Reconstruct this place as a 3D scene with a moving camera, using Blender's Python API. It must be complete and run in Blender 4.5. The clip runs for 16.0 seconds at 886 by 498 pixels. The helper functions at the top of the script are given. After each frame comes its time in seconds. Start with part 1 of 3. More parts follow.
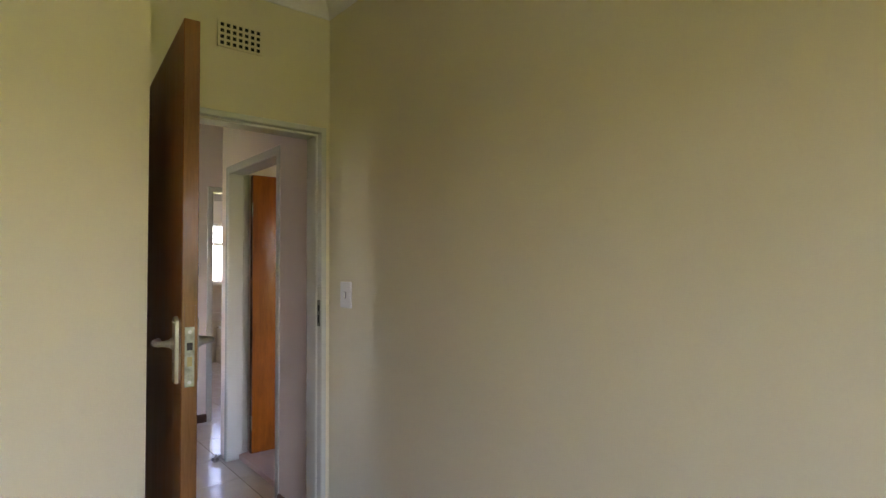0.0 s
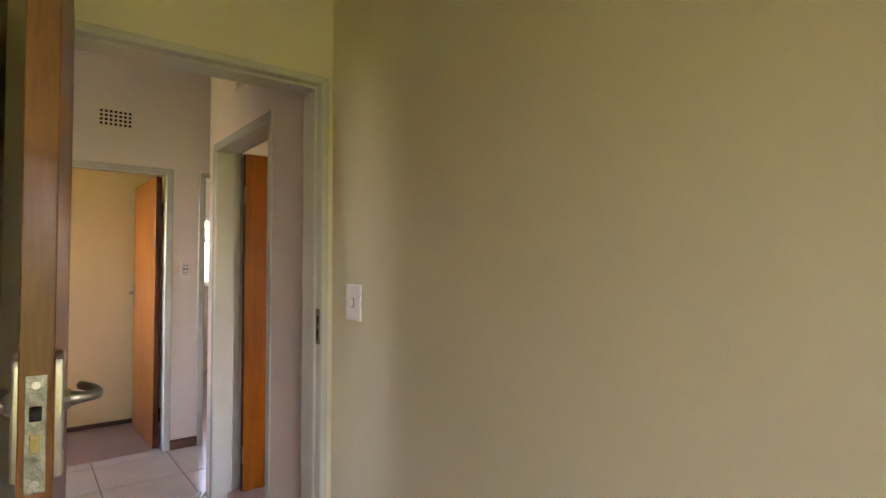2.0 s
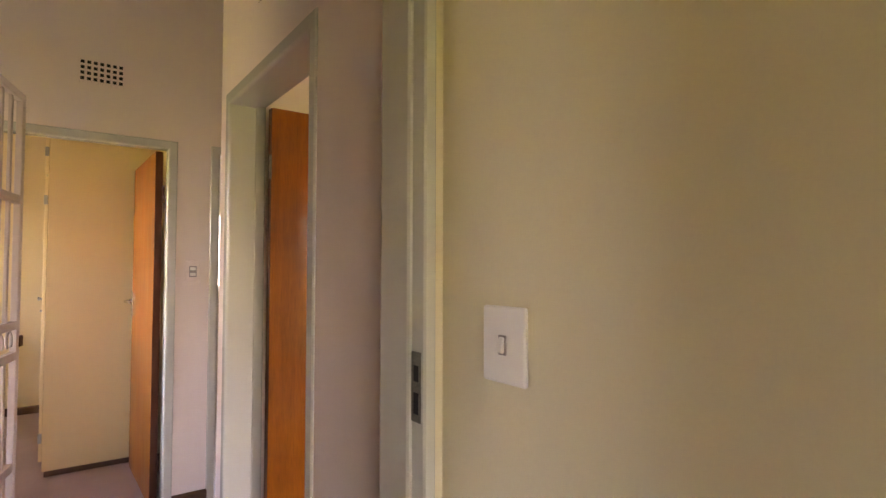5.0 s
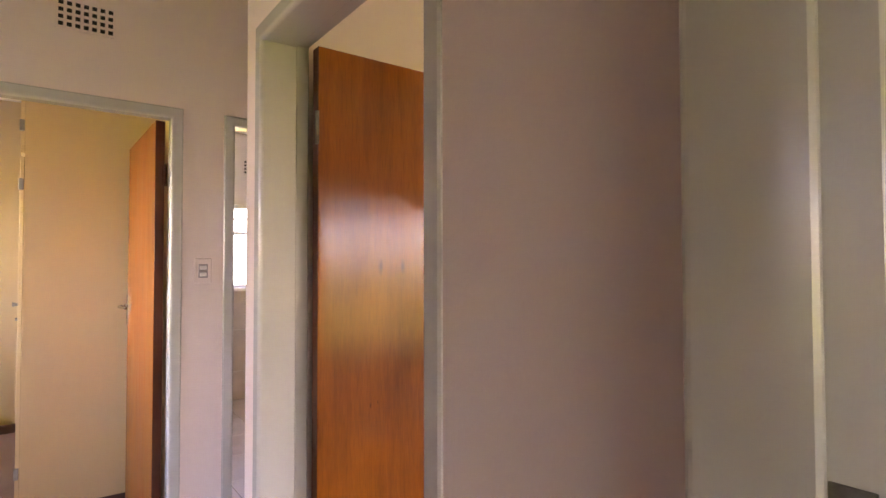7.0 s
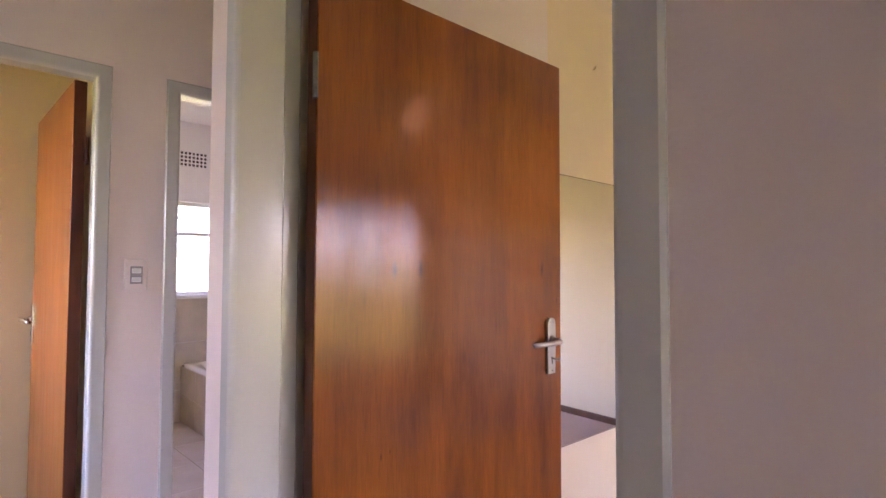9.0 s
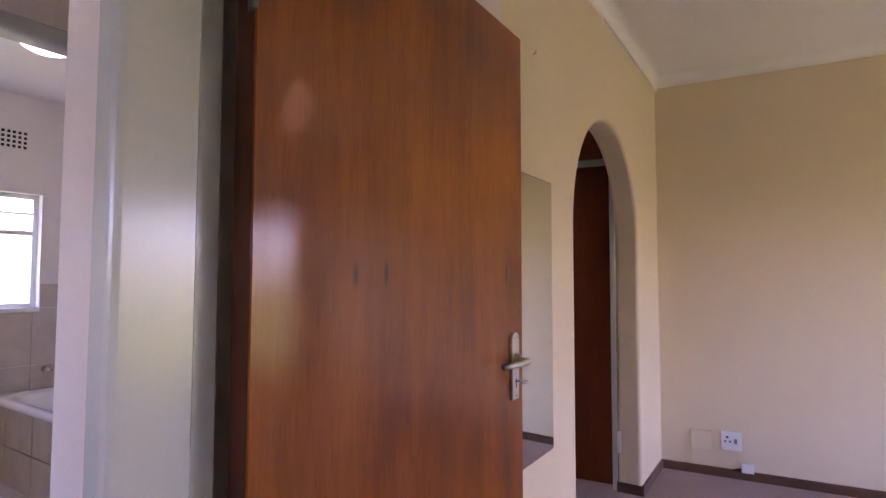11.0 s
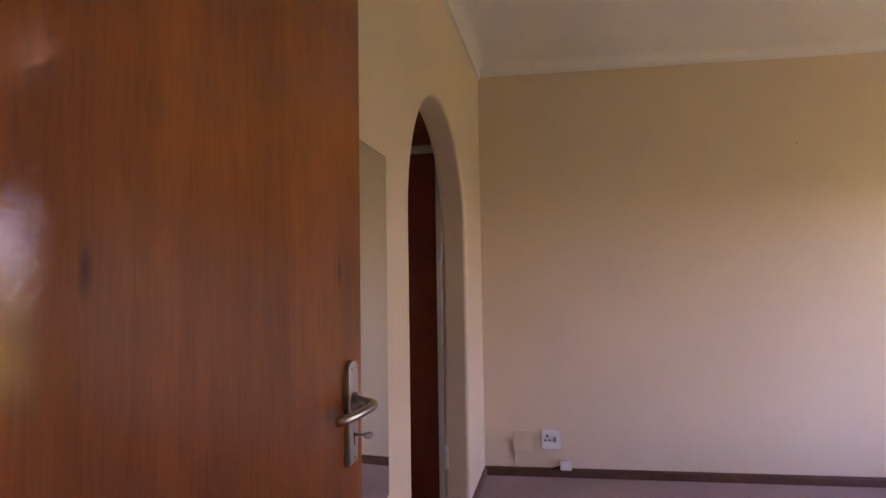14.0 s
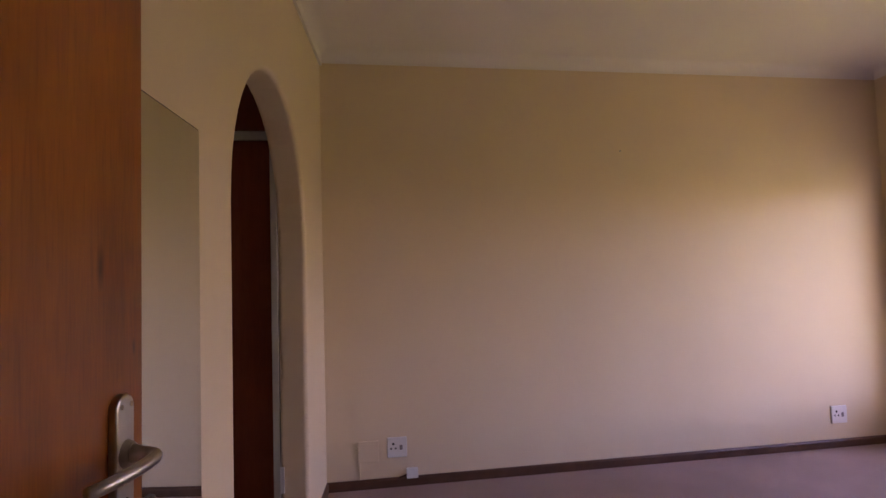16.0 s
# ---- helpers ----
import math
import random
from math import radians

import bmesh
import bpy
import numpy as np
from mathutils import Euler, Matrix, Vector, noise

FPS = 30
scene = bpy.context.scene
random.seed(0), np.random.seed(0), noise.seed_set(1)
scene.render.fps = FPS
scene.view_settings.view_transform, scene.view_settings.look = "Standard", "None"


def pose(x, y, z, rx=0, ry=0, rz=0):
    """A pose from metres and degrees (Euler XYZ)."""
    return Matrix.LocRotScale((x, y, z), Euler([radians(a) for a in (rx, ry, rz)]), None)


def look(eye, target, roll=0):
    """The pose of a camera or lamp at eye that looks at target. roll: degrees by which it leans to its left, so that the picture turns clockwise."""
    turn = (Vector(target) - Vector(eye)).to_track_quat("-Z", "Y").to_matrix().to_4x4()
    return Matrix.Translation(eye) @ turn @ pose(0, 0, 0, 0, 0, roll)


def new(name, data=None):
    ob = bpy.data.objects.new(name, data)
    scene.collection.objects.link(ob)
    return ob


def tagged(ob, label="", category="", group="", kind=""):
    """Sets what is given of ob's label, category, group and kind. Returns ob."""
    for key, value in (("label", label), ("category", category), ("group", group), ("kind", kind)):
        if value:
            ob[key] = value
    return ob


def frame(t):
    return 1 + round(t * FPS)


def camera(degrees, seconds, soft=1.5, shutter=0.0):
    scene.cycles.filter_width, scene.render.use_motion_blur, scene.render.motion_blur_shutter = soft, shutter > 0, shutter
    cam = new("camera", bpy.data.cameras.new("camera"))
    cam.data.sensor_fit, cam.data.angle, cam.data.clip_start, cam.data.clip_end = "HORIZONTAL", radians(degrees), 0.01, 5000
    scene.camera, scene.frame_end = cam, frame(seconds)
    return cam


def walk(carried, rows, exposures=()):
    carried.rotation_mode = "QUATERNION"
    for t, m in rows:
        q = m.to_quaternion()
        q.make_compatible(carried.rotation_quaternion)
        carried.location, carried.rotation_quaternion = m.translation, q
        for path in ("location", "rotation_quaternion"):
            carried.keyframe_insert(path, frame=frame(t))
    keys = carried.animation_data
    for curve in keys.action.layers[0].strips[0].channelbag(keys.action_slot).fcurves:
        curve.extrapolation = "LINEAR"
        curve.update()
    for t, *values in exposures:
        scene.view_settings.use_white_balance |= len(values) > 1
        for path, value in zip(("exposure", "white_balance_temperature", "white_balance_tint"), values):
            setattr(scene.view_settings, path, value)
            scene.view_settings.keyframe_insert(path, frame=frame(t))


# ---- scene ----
cam = camera(78.6, 16.0)
PATH = [
    (0, (-1.267, -2.41, 1.383), (0.007, -0.869, 1.438), -0.2),
    (0.5, (-1.145, -2.276, 1.373), (0.118, -0.726, 1.429), -0.2),
    (1, (-1.06, -2.117, 1.375), (0.195, -0.561, 1.431), -0.2),
    (1.5, (-0.971, -1.951, 1.375), (0.27, -0.384, 1.432), -0.1),
    (2, (-0.889, -1.795, 1.368), (0.34, -0.218, 1.426), -0.0),
    (2.5, (-0.792, -1.612, 1.361), (0.416, -0.019, 1.424), 0.0),
    (3, (-0.721, -1.447, 1.358), (0.464, 0.163, 1.421), 0.1),
    (3.5, (-0.672, -1.257, 1.358), (0.503, 0.361, 1.428), 0.2),
    (4, (-0.629, -1.103, 1.364), (0.543, 0.517, 1.431), 0.2),
    (4.2, (-0.617, -1.044, 1.361), (0.555, 0.576, 1.431), 0.2),
    (6.5, (-0.511, -0.231, 1.368), (0.659, 1.391, 1.427), -0.1),
    (7, (-0.498, -0.071, 1.37), (0.683, 1.542, 1.422), -0.1),
    (7.5, (-0.476, 0.068, 1.369), (0.728, 1.664, 1.425), -0.1),
    (8, (-0.453, 0.189, 1.369), (0.784, 1.759, 1.423), -0.0),
    (8.2, (-0.446, 0.23, 1.367), (0.806, 1.789, 1.427), 0.0),
    (10.3, (-0.389, 0.717, 1.351), (1.195, 1.935, 1.45), 0.3),
    (10.5, (-0.375, 0.748, 1.351), (1.238, 1.926, 1.455), 0.2),
    (11, (-0.328, 0.834, 1.352), (1.353, 1.912, 1.457), 0.1),
    (11.5, (-0.289, 0.911, 1.356), (1.45, 1.893, 1.459), -0.1),
    (12, (-0.244, 0.962, 1.356), (1.546, 1.847, 1.46), -0.2),
    (12.5, (-0.178, 1.006, 1.355), (1.663, 1.78, 1.46), -0.4),
    (13, (-0.072, 1.046, 1.357), (1.812, 1.71, 1.46), -0.6),
    (13.5, (0.029, 1.085, 1.356), (1.949, 1.634, 1.459), -0.7),
    (14, (0.101, 1.095, 1.35), (2.053, 1.521, 1.452), -0.9),
    (14.5, (0.168, 1.11, 1.341), (2.142, 1.409, 1.447), -1.3),
    (15, (0.231, 1.129, 1.343), (2.222, 1.289, 1.447), -1.4),
    (15.5, (0.283, 1.123, 1.341), (2.28, 1.132, 1.443), -1.5),
    (16, (0.306, 1.11, 1.339), (2.299, 0.97, 1.438), -1.7),
]
walk(cam, [(t, look(eye, target, roll)) for t, eye, target, roll in PATH],
     [(0.0, 4.05, 6900, 36), (2.0, 4.33, 7700, 38), (4.0, 4.45, 8600, 43), (7.0, 4.72, 7700, 53), (8.2, 4.72, 7050, 55), (10.5, 4.22, 6000, 60), (13.0, 3.9, 6300, 64),
      (16.0, 3.15, 7000, 69)])

# ---------------------------------------------------------------- light
world = bpy.data.worlds.new("sky")
scene.world = world
world.use_nodes = True
wn = world.node_tree
sky = wn.nodes.new("ShaderNodeTexSky")
sky.sky_type, sky.sun_disc = "NISHITA", False
sky.sun_elevation, sky.sun_rotation = radians(62), radians(90)
sky.air_density, sky.dust_density = 1.0, 0.8
wn.links.new(sky.outputs[0], wn.nodes["Background"].inputs[0])
wn.nodes["Background"].inputs[1].default_value = 0.15

sun = new("sun", bpy.data.lights.new("sun", "SUN"))
sun.data.energy, sun.data.angle, sun.data.color = 3.0, radians(0.5), (1.0, 0.95, 0.87)
sun.matrix_world = look((0, 0, 20), (-5.3, -0.4, 10.0))

# ---------------------------------------------------------------- materials


def material(name, base, rough=0.6, vary=0.06, scale=3.0, bump=0.05, fine=180.0, metal=0.0, coat=0.0, spec=0.5, second=None):
    """Plain paint, plaster, metal: large soft stains, fine grain in colour and relief."""
    m = bpy.data.materials.new(name)
    m.use_nodes = True
    n, l = m.node_tree.nodes, m.node_tree.links
    b = n["Principled BSDF"]
    tc = n.new("ShaderNodeTexCoord")
    big, small = n.new("ShaderNodeTexNoise"), n.new("ShaderNodeTexNoise")
    big.inputs["Scale"].default_value, small.inputs["Scale"].default_value = scale, fine
    big.inputs["Detail"].default_value, small.inputs["Detail"].default_value = 5, 2
    for t in (big, small):
        l.new(tc.outputs["Object"], t.inputs["Vector"])
    mix = n.new("ShaderNodeMix")
    mix.data_type = "RGBA"
    lo = second or tuple(c * (1 - 2 * vary) for c in base)
    hi = tuple(min(1, c * (1 + vary)) for c in base)
    mix.inputs["A"].default_value, mix.inputs["B"].default_value = (*lo, 1), (*hi, 1)
    add = n.new("ShaderNodeMath")
    add.operation = "MULTIPLY_ADD"
    add.inputs[1].default_value, add.inputs[2].default_value = 0.35, 0.0
    l.new(small.outputs["Fac"], add.inputs[0])
    ramp = n.new("ShaderNodeMapRange")
    ramp.inputs["From Min"].default_value, ramp.inputs["From Max"].default_value = 0.3, 0.7
    ramp.inputs["To Max"].default_value = 0.8
    l.new(big.outputs["Fac"], ramp.inputs["Value"])
    l.new(ramp.outputs["Result"], add.inputs[2])
    l.new(add.outputs[0], mix.inputs["Factor"])
    l.new(mix.outputs["Result"], b.inputs["Base Color"])
    rr = n.new("ShaderNodeMapRange")
    rr.inputs["To Min"].default_value, rr.inputs["To Max"].default_value = rough * 0.85, min(1, rough * 1.15)
    l.new(big.outputs["Fac"], rr.inputs["Value"])
    l.new(rr.outputs["Result"], b.inputs["Roughness"])
    bp = n.new("ShaderNodeBump")
    bp.inputs["Strength"].default_value, bp.inputs["Distance"].default_value = bump, 0.01
    l.new(small.outputs["Fac"], bp.inputs["Height"])
    l.new(bp.outputs["Normal"], b.inputs["Normal"])
    b.inputs["Metallic"].default_value = metal
    b.inputs["Coat Weight"].default_value, b.inputs["Coat Roughness"].default_value = coat, 0.12
    b.inputs["Specular IOR Level"].default_value = spec
    return m


def wood(name, dark, light, rough=0.3, coat=0.25, knots=()):
    """Varnished flush veneer with upright grain; knots: (x, z, half height) on the face."""
    m = bpy.data.materials.new(name)
    m.use_nodes = True
    n, l = m.node_tree.nodes, m.node_tree.links
    b = n["Principled BSDF"]
    tc = n.new("ShaderNodeTexCoord")

    def grain(sx, sz, detail):
        mp, t = n.new("ShaderNodeMapping"), n.new("ShaderNodeTexNoise")
        mp.inputs["Scale"].default_value = (sx, sx, sz)
        t.inputs["Scale"].default_value, t.inputs["Detail"].default_value = 1.0, detail
        t.inputs["Distortion"].default_value = 0.3
        l.new(tc.outputs["Object"], mp.inputs["Vector"])
        l.new(mp.outputs["Vector"], t.inputs["Vector"])
        return t.outputs["Fac"]

    fine, mid, wide = grain(260, 18.0, 3), grain(30, 3.0, 4), grain(9, 0.8, 4)
    blot = grain(3.2, 1.7, 4)
    s1 = n.new("ShaderNodeMath")
    s1.operation = "MULTIPLY_ADD"
    s1.inputs[1].default_value = 0.4
    l.new(fine, s1.inputs[0])
    s0 = n.new("ShaderNodeMath")
    s0.operation = "MULTIPLY"
    s0.inputs[1].default_value = 0.7
    l.new(mid, s0.inputs[0])
    l.new(s0.outputs[0], s1.inputs[2])
    s2 = n.new("ShaderNodeMath")
    s2.operation = "MULTIPLY_ADD"
    s2.inputs[1].default_value = 0.6
    l.new(wide, s2.inputs[0])
    l.new(s1.outputs[0], s2.inputs[2])
    s3 = n.new("ShaderNodeMath")
    s3.operation = "MULTIPLY_ADD"
    s3.inputs[1].default_value = 1.6
    l.new(blot, s3.inputs[0])
    l.new(s2.outputs[0], s3.inputs[2])
    mr = n.new("ShaderNodeMapRange")
    mr.inputs["From Min"].default_value, mr.inputs["From Max"].default_value = 1.2, 2.1
    l.new(s3.outputs[0], mr.inputs["Value"])
    ramp = n.new("ShaderNodeValToRGB")
    ramp.color_ramp.elements[0].color, ramp.color_ramp.elements[1].color = (*dark, 1), (*light, 1)
    l.new(mr.outputs["Result"], ramp.inputs["Fac"])
    colour = ramp.outputs["Color"]
    for pores, lo, hi, amount in ((grain(150, 12.0, 3), 0.52, 0.70, 0.20), (grain(60, 6.0, 4), 0.54, 0.78, 0.14)):
        k = n.new("ShaderNodeMapRange")
        k.inputs["From Min"].default_value, k.inputs["From Max"].default_value = lo, hi
        k.inputs["To Max"].default_value = amount
        l.new(pores, k.inputs["Value"])
        mx = n.new("ShaderNodeMix")
        mx.data_type = "RGBA"
        mx.inputs["B"].default_value = (*(c * 0.55 for c in dark), 1)
        l.new(k.outputs["Result"], mx.inputs["Factor"])
        l.new(colour, mx.inputs["A"])
        colour = mx.outputs["Result"]
    sep = n.new("ShaderNodeSeparateXYZ")
    l.new(tc.outputs["Object"], sep.inputs[0])
    for kx, kz, kh in knots:
        mp = n.new("ShaderNodeVectorMath")
        mp.operation = "MULTIPLY_ADD"
        mp.inputs[1].default_value = (1 / (kh * 0.30), 0, 1 / kh)
        mp.inputs[2].default_value = (-kx / (kh * 0.30), 0, -kz / kh)
        l.new(tc.outputs["Object"], mp.inputs[0])
        ln = n.new("ShaderNodeVectorMath")
        ln.operation = "LENGTH"
        l.new(mp.outputs[0], ln.inputs[0])
        k = n.new("ShaderNodeMapRange")
        k.inputs["From Min"].default_value, k.inputs["From Max"].default_value = 1.0, 0.2
        k.inputs["To Max"].default_value = 0.7
        l.new(ln.outputs["Value"], k.inputs["Value"])
        mx = n.new("ShaderNodeMix")
        mx.data_type = "RGBA"
        mx.inputs["B"].default_value = (*(c * 0.25 for c in dark), 1)
        l.new(k.outputs["Result"], mx.inputs["Factor"])
        l.new(colour, mx.inputs["A"])
        colour = mx.outputs["Result"]
    l.new(colour, b.inputs["Base Color"])
    rr = n.new("ShaderNodeMapRange")
    rr.inputs["To Min"].default_value, rr.inputs["To Max"].default_value = rough * 0.7, rough * 1.35
    l.new(mid, rr.inputs["Value"])
    l.new(rr.outputs["Result"], b.inputs["Roughness"])
    bp = n.new("ShaderNodeBump")
    bp.inputs["Strength"].default_value, bp.inputs["Distance"].default_value = 0.06, 0.002
    l.new(s1.outputs[0], bp.inputs["Height"])
    l.new(bp.outputs["Normal"], b.inputs["Normal"])
    b.inputs["Specular IOR Level"].default_value = 0.12
    b.inputs["Coat Weight"].default_value, b.inputs["Coat Roughness"].default_value = coat, 0.055
    rip = n.new("ShaderNodeTexNoise")
    rip.inputs["Scale"].default_value, rip.inputs["Detail"].default_value = 210.0, 2
    rm = n.new("ShaderNodeMapping")
    rm.inputs["Scale"].default_value = (0.35, 0.35, 1.2)
    l.new(tc.outputs["Object"], rm.inputs["Vector"])
    l.new(rm.outputs["Vector"], rip.inputs["Vector"])
    cb = n.new("ShaderNodeBump")
    cb.inputs["Strength"].default_value, cb.inputs["Distance"].default_value = 0.12, 0.002
    l.new(rip.outputs["Fac"], cb.inputs["Height"])
    l.new(cb.outputs["Normal"], b.inputs["Coat Normal"])
    return m


def glass(name):
    m = bpy.data.materials.new(name)
    m.use_nodes = True
    b = m.node_tree.nodes["Principled BSDF"]
    b.inputs["Base Color"].default_value = (0.97, 0.99, 0.98, 1)
    b.inputs["Roughness"].default_value, b.inputs["Transmission Weight"].default_value = 0.0, 1.0
    b.inputs["IOR"].default_value = 1.01
    return m


def frosted(name):
    m = glass(name)
    b = m.node_tree.nodes["Principled BSDF"]
    b.inputs["Roughness"].default_value, b.inputs["IOR"].default_value = 0.55, 1.25
    return m


def carpet(name, base):
    m = material(name, base, 0.95, 0.10, 2.2, 0.9, 420.0, spec=0.1)
    b = m.node_tree.nodes["Principled BSDF"]
    b.inputs["Sheen Weight"].default_value = 0.3
    return m


def grass_lawn(name):
    return material(name, (0.16, 0.175, 0.02), 0.9, 0.2, 0.4, 0.6, 30.0, spec=0.2, second=(0.112, 0.125, 0.014))


M_CREAM = material("cream wall paint", (0.78, 0.637, 0.43), 0.55, 0.03, 1.3, 0.04, 160)
M_CREAMA = material("greenish cream wall paint", (0.74, 0.67, 0.46), 0.55, 0.03, 1.3, 0.04, 160)
M_HALL = material("pinkish white wall paint", (0.80, 0.69, 0.63), 0.55, 0.03, 1.3, 0.04, 160)
M_WHITE = material("white wall paint", (0.82, 0.80, 0.77), 0.55, 0.03, 1.3, 0.08, 160)
M_CEIL = material("white ceiling paint", (0.84, 0.81, 0.79), 0.8, 0.03, 1.0, 0.08, 120)
M_FRAME = material("grey green gloss enamel", (0.60, 0.61, 0.52), 0.24, 0.015, 2.0, 0.04, 60, coat=0.2)
M_FRAMEH = material("stone grey gloss enamel", (0.545, 0.545, 0.49), 0.2, 0.015, 2.0, 0.04, 60, coat=0.2)
M_SKIRT = material("dark skirting wood", (0.115, 0.050, 0.026), 0.4, 0.2, 9.0, 0.05, 150, coat=0.1)
M_DOOR_A = wood("worn varnished door veneer", (0.15, 0.042, 0.010), (0.32, 0.112, 0.026), 0.34, 0.15)
M_DOOR_B = wood("glossy varnished door veneer", (0.15, 0.033, 0.0026), (0.44, 0.124, 0.0066), 0.40, 0.55,
                knots=((0.216, 1.357, 0.034), (0.299, 1.360, 0.032), (0.80, 1.361, 0.032), (0.179, 0.918, 0.012), (0.205, 0.925, 0.008), (0.877, 1.26, 0.014)))
M_RAW = wood("worn pale door edge", (0.11, 0.048, 0.016), (0.30, 0.145, 0.050), 0.45, 0.2)
M_DOOR_C = wood("orange varnished door veneer", (0.28, 0.070, 0.009), (0.43, 0.135, 0.017), 0.36, 0.3)
M_EDGE = wood("dark stained door edge", (0.055, 0.017, 0.008), (0.12, 0.036, 0.016), 0.4, 0.1)
M_WARD = wood("dark red brown wardrobe veneer", (0.15, 0.038, 0.018), (0.24, 0.068, 0.033), 0.4, 0.1)
M_TILE = material("cream glazed floor tile", (0.62, 0.55, 0.49), 0.22, 0.05, 5.0, 0.03, 90)
M_GROUT = material("dark floor grout", (0.16, 0.13, 0.11), 0.9, 0.15, 20, 0.3, 200)
M_WTILE = material("beige glazed wall tile", (0.60, 0.52, 0.42), 0.2, 0.06, 7.0, 0.03, 90)
M_CARPET = carpet("mauve carpet", (0.53, 0.36, 0.31))
M_STEEL = material("brushed nickel", (0.42, 0.40, 0.37), 0.33, 0.08, 30, 0.05, 300, metal=1.0)
M_CHROME = material("polished chrome", (0.66, 0.65, 0.63), 0.22, 0.03, 30, 0.0, 300, metal=1.0)
M_LATCH = material("worn lock plate", (0.27, 0.275, 0.215), 0.42, 0.25, 45, 0.25, 220, metal=0.9, second=(0.11, 0.11, 0.08))
M_STRIKE = material("tarnished dark steel", (0.16, 0.16, 0.13), 0.5, 0.2, 40, 0.2, 200, metal=0.6)
M_SATIN = material("satin nickel", (0.40, 0.385, 0.355), 0.3, 0.1, 30, 0.05, 300, metal=1.0)
M_BLACK = material("dark hole", (0.012, 0.011, 0.010), 0.8, 0.1, 20, 0.0, 100)
M_PLATE = material("white switch plastic", (0.80, 0.78, 0.74), 0.35, 0.02, 8, 0.02, 200)
M_PLATEG = material("grey rocker plastic", (0.28, 0.25, 0.24), 0.4, 0.03, 8, 0.02, 200)
M_BRASS = material("dull brass", (0.30, 0.25, 0.11), 0.4, 0.15, 30, 0.1, 200, metal=1.0)
M_GATE = material("white gate enamel", (0.56, 0.465, 0.425), 0.4, 0.04, 6, 0.06, 120)
M_WINF = material("white window enamel", (0.78, 0.77, 0.74), 0.35, 0.04, 6, 0.05, 120)
M_TUB = material("white bath enamel", (0.80, 0.78, 0.75), 0.15, 0.02, 4, 0.0, 100, coat=0.4)
M_GLASS = glass("clear glass")
M_FROST = frosted("obscure glass")
M_PANEL = material("cream cupboard paint", (0.80, 0.63, 0.35), 0.5, 0.03, 1.6, 0.06, 140)
M_YELLOW = material("yellow cream wall paint", (0.80, 0.64, 0.38), 0.55, 0.03, 1.3, 0.04, 160)
M_LAWN = grass_lawn("dry green lawn")
M_OPAL = material("opal lamp glass", (0.9, 0.9, 0.88), 0.25, 0.01, 5, 0.0, 50)
_o = M_OPAL.node_tree.nodes["Principled BSDF"]
_o.inputs["Emission Color"].default_value, _o.inputs["Emission Strength"].default_value = (1.0, 0.96, 0.9, 1), 0.5
M_MIRROR = bpy.data.materials.new("mirror silver")
M_MIRROR.use_nodes = True
_b = M_MIRROR.node_tree.nodes["Principled BSDF"]
_b.inputs["Base Color"].default_value = (0.86, 0.90, 0.87, 1)
_b.inputs["Metallic"].default_value, _b.inputs["Roughness"].default_value = 1.0, 0.015

# ---------------------------------------------------------------- mesh helpers


def box(bm, x0, y0, z0, x1, y1, z1):
    v = [bm.verts.new((x, y, z)) for z in (z0, z1) for y in (y0, y1) for x in (x0, x1)]
    for f in ((0, 2, 3, 1), (4, 5, 7, 6), (0, 1, 5, 4), (2, 6, 7, 3), (0, 4, 6, 2), (1, 3, 7, 5)):
        bm.faces.new([v[i] for i in f])
    return v


def soft_box(bm, x0, y0, z0, x1, y1, z1, r=0.003, seg=2):
    t = bmesh.new()
    box(t, x0, y0, z0, x1, y1, z1)
    bmesh.ops.bevel(t, geom=t.edges[:], offset=r, segments=seg, affect="EDGES", profile=0.5)
    merge(bm, t)


def merge(bm, t, m=None):
    if m is not None:
        t.transform(m)
    me = bpy.data.meshes.new("tmp")
    t.to_mesh(me)
    t.free()
    bm.from_mesh(me)
    bpy.data.meshes.remove(me)


def tube(bm, pts, r, n=10, cap=True):
    """A round bar along points; r: one radius or one a point."""
    pts = [Vector(p) for p in pts]
    rs = r if isinstance(r, (list, tuple)) else [r] * len(pts)
    rings = []
    up = None
    for i, p in enumerate(pts):
        d = (pts[min(i + 1, len(pts) - 1)] - pts[max(i - 1, 0)]).normalized()
        if up is None:
            up = d.orthogonal().normalized()
        side = d.cross(up).normalized()
        up = side.cross(d).normalized()
        rings.append([bm.verts.new(p + (up * math.cos(a) + side * math.sin(a)) * rs[i]) for a in (2 * math.pi * k / n for k in range(n))])
    for a, b in zip(rings, rings[1:]):
        for k in range(n):
            bm.faces.new((a[k], a[(k + 1) % n], b[(k + 1) % n], b[k]))
    if cap:
        bm.faces.new(rings[0][::-1])
        bm.faces.new(rings[-1])


def mesh_of(name, bm, mat, smooth=False):
    bmesh.ops.recalc_face_normals(bm, faces=bm.faces[:])
    me = bpy.data.meshes.new(name)
    bm.to_mesh(me)
    bm.free()
    me.materials.append(mat)
    if smooth:
        for p in me.polygons:
            p.use_smooth = True
    return me


def part(name, bm, mat, parent, label="", smooth=False):
    ob = new(name, mesh_of(name, bm, mat, smooth))
    ob.parent = parent
    if label:
        tagged(ob, label)
    return ob


def thing(name, label, category, m=None, group="", kind=""):
    ob = new(name)
    ob.empty_display_size = 0.1
    if m is not None:
        ob.matrix_world = m
    return tagged(ob, label, category, group, kind)


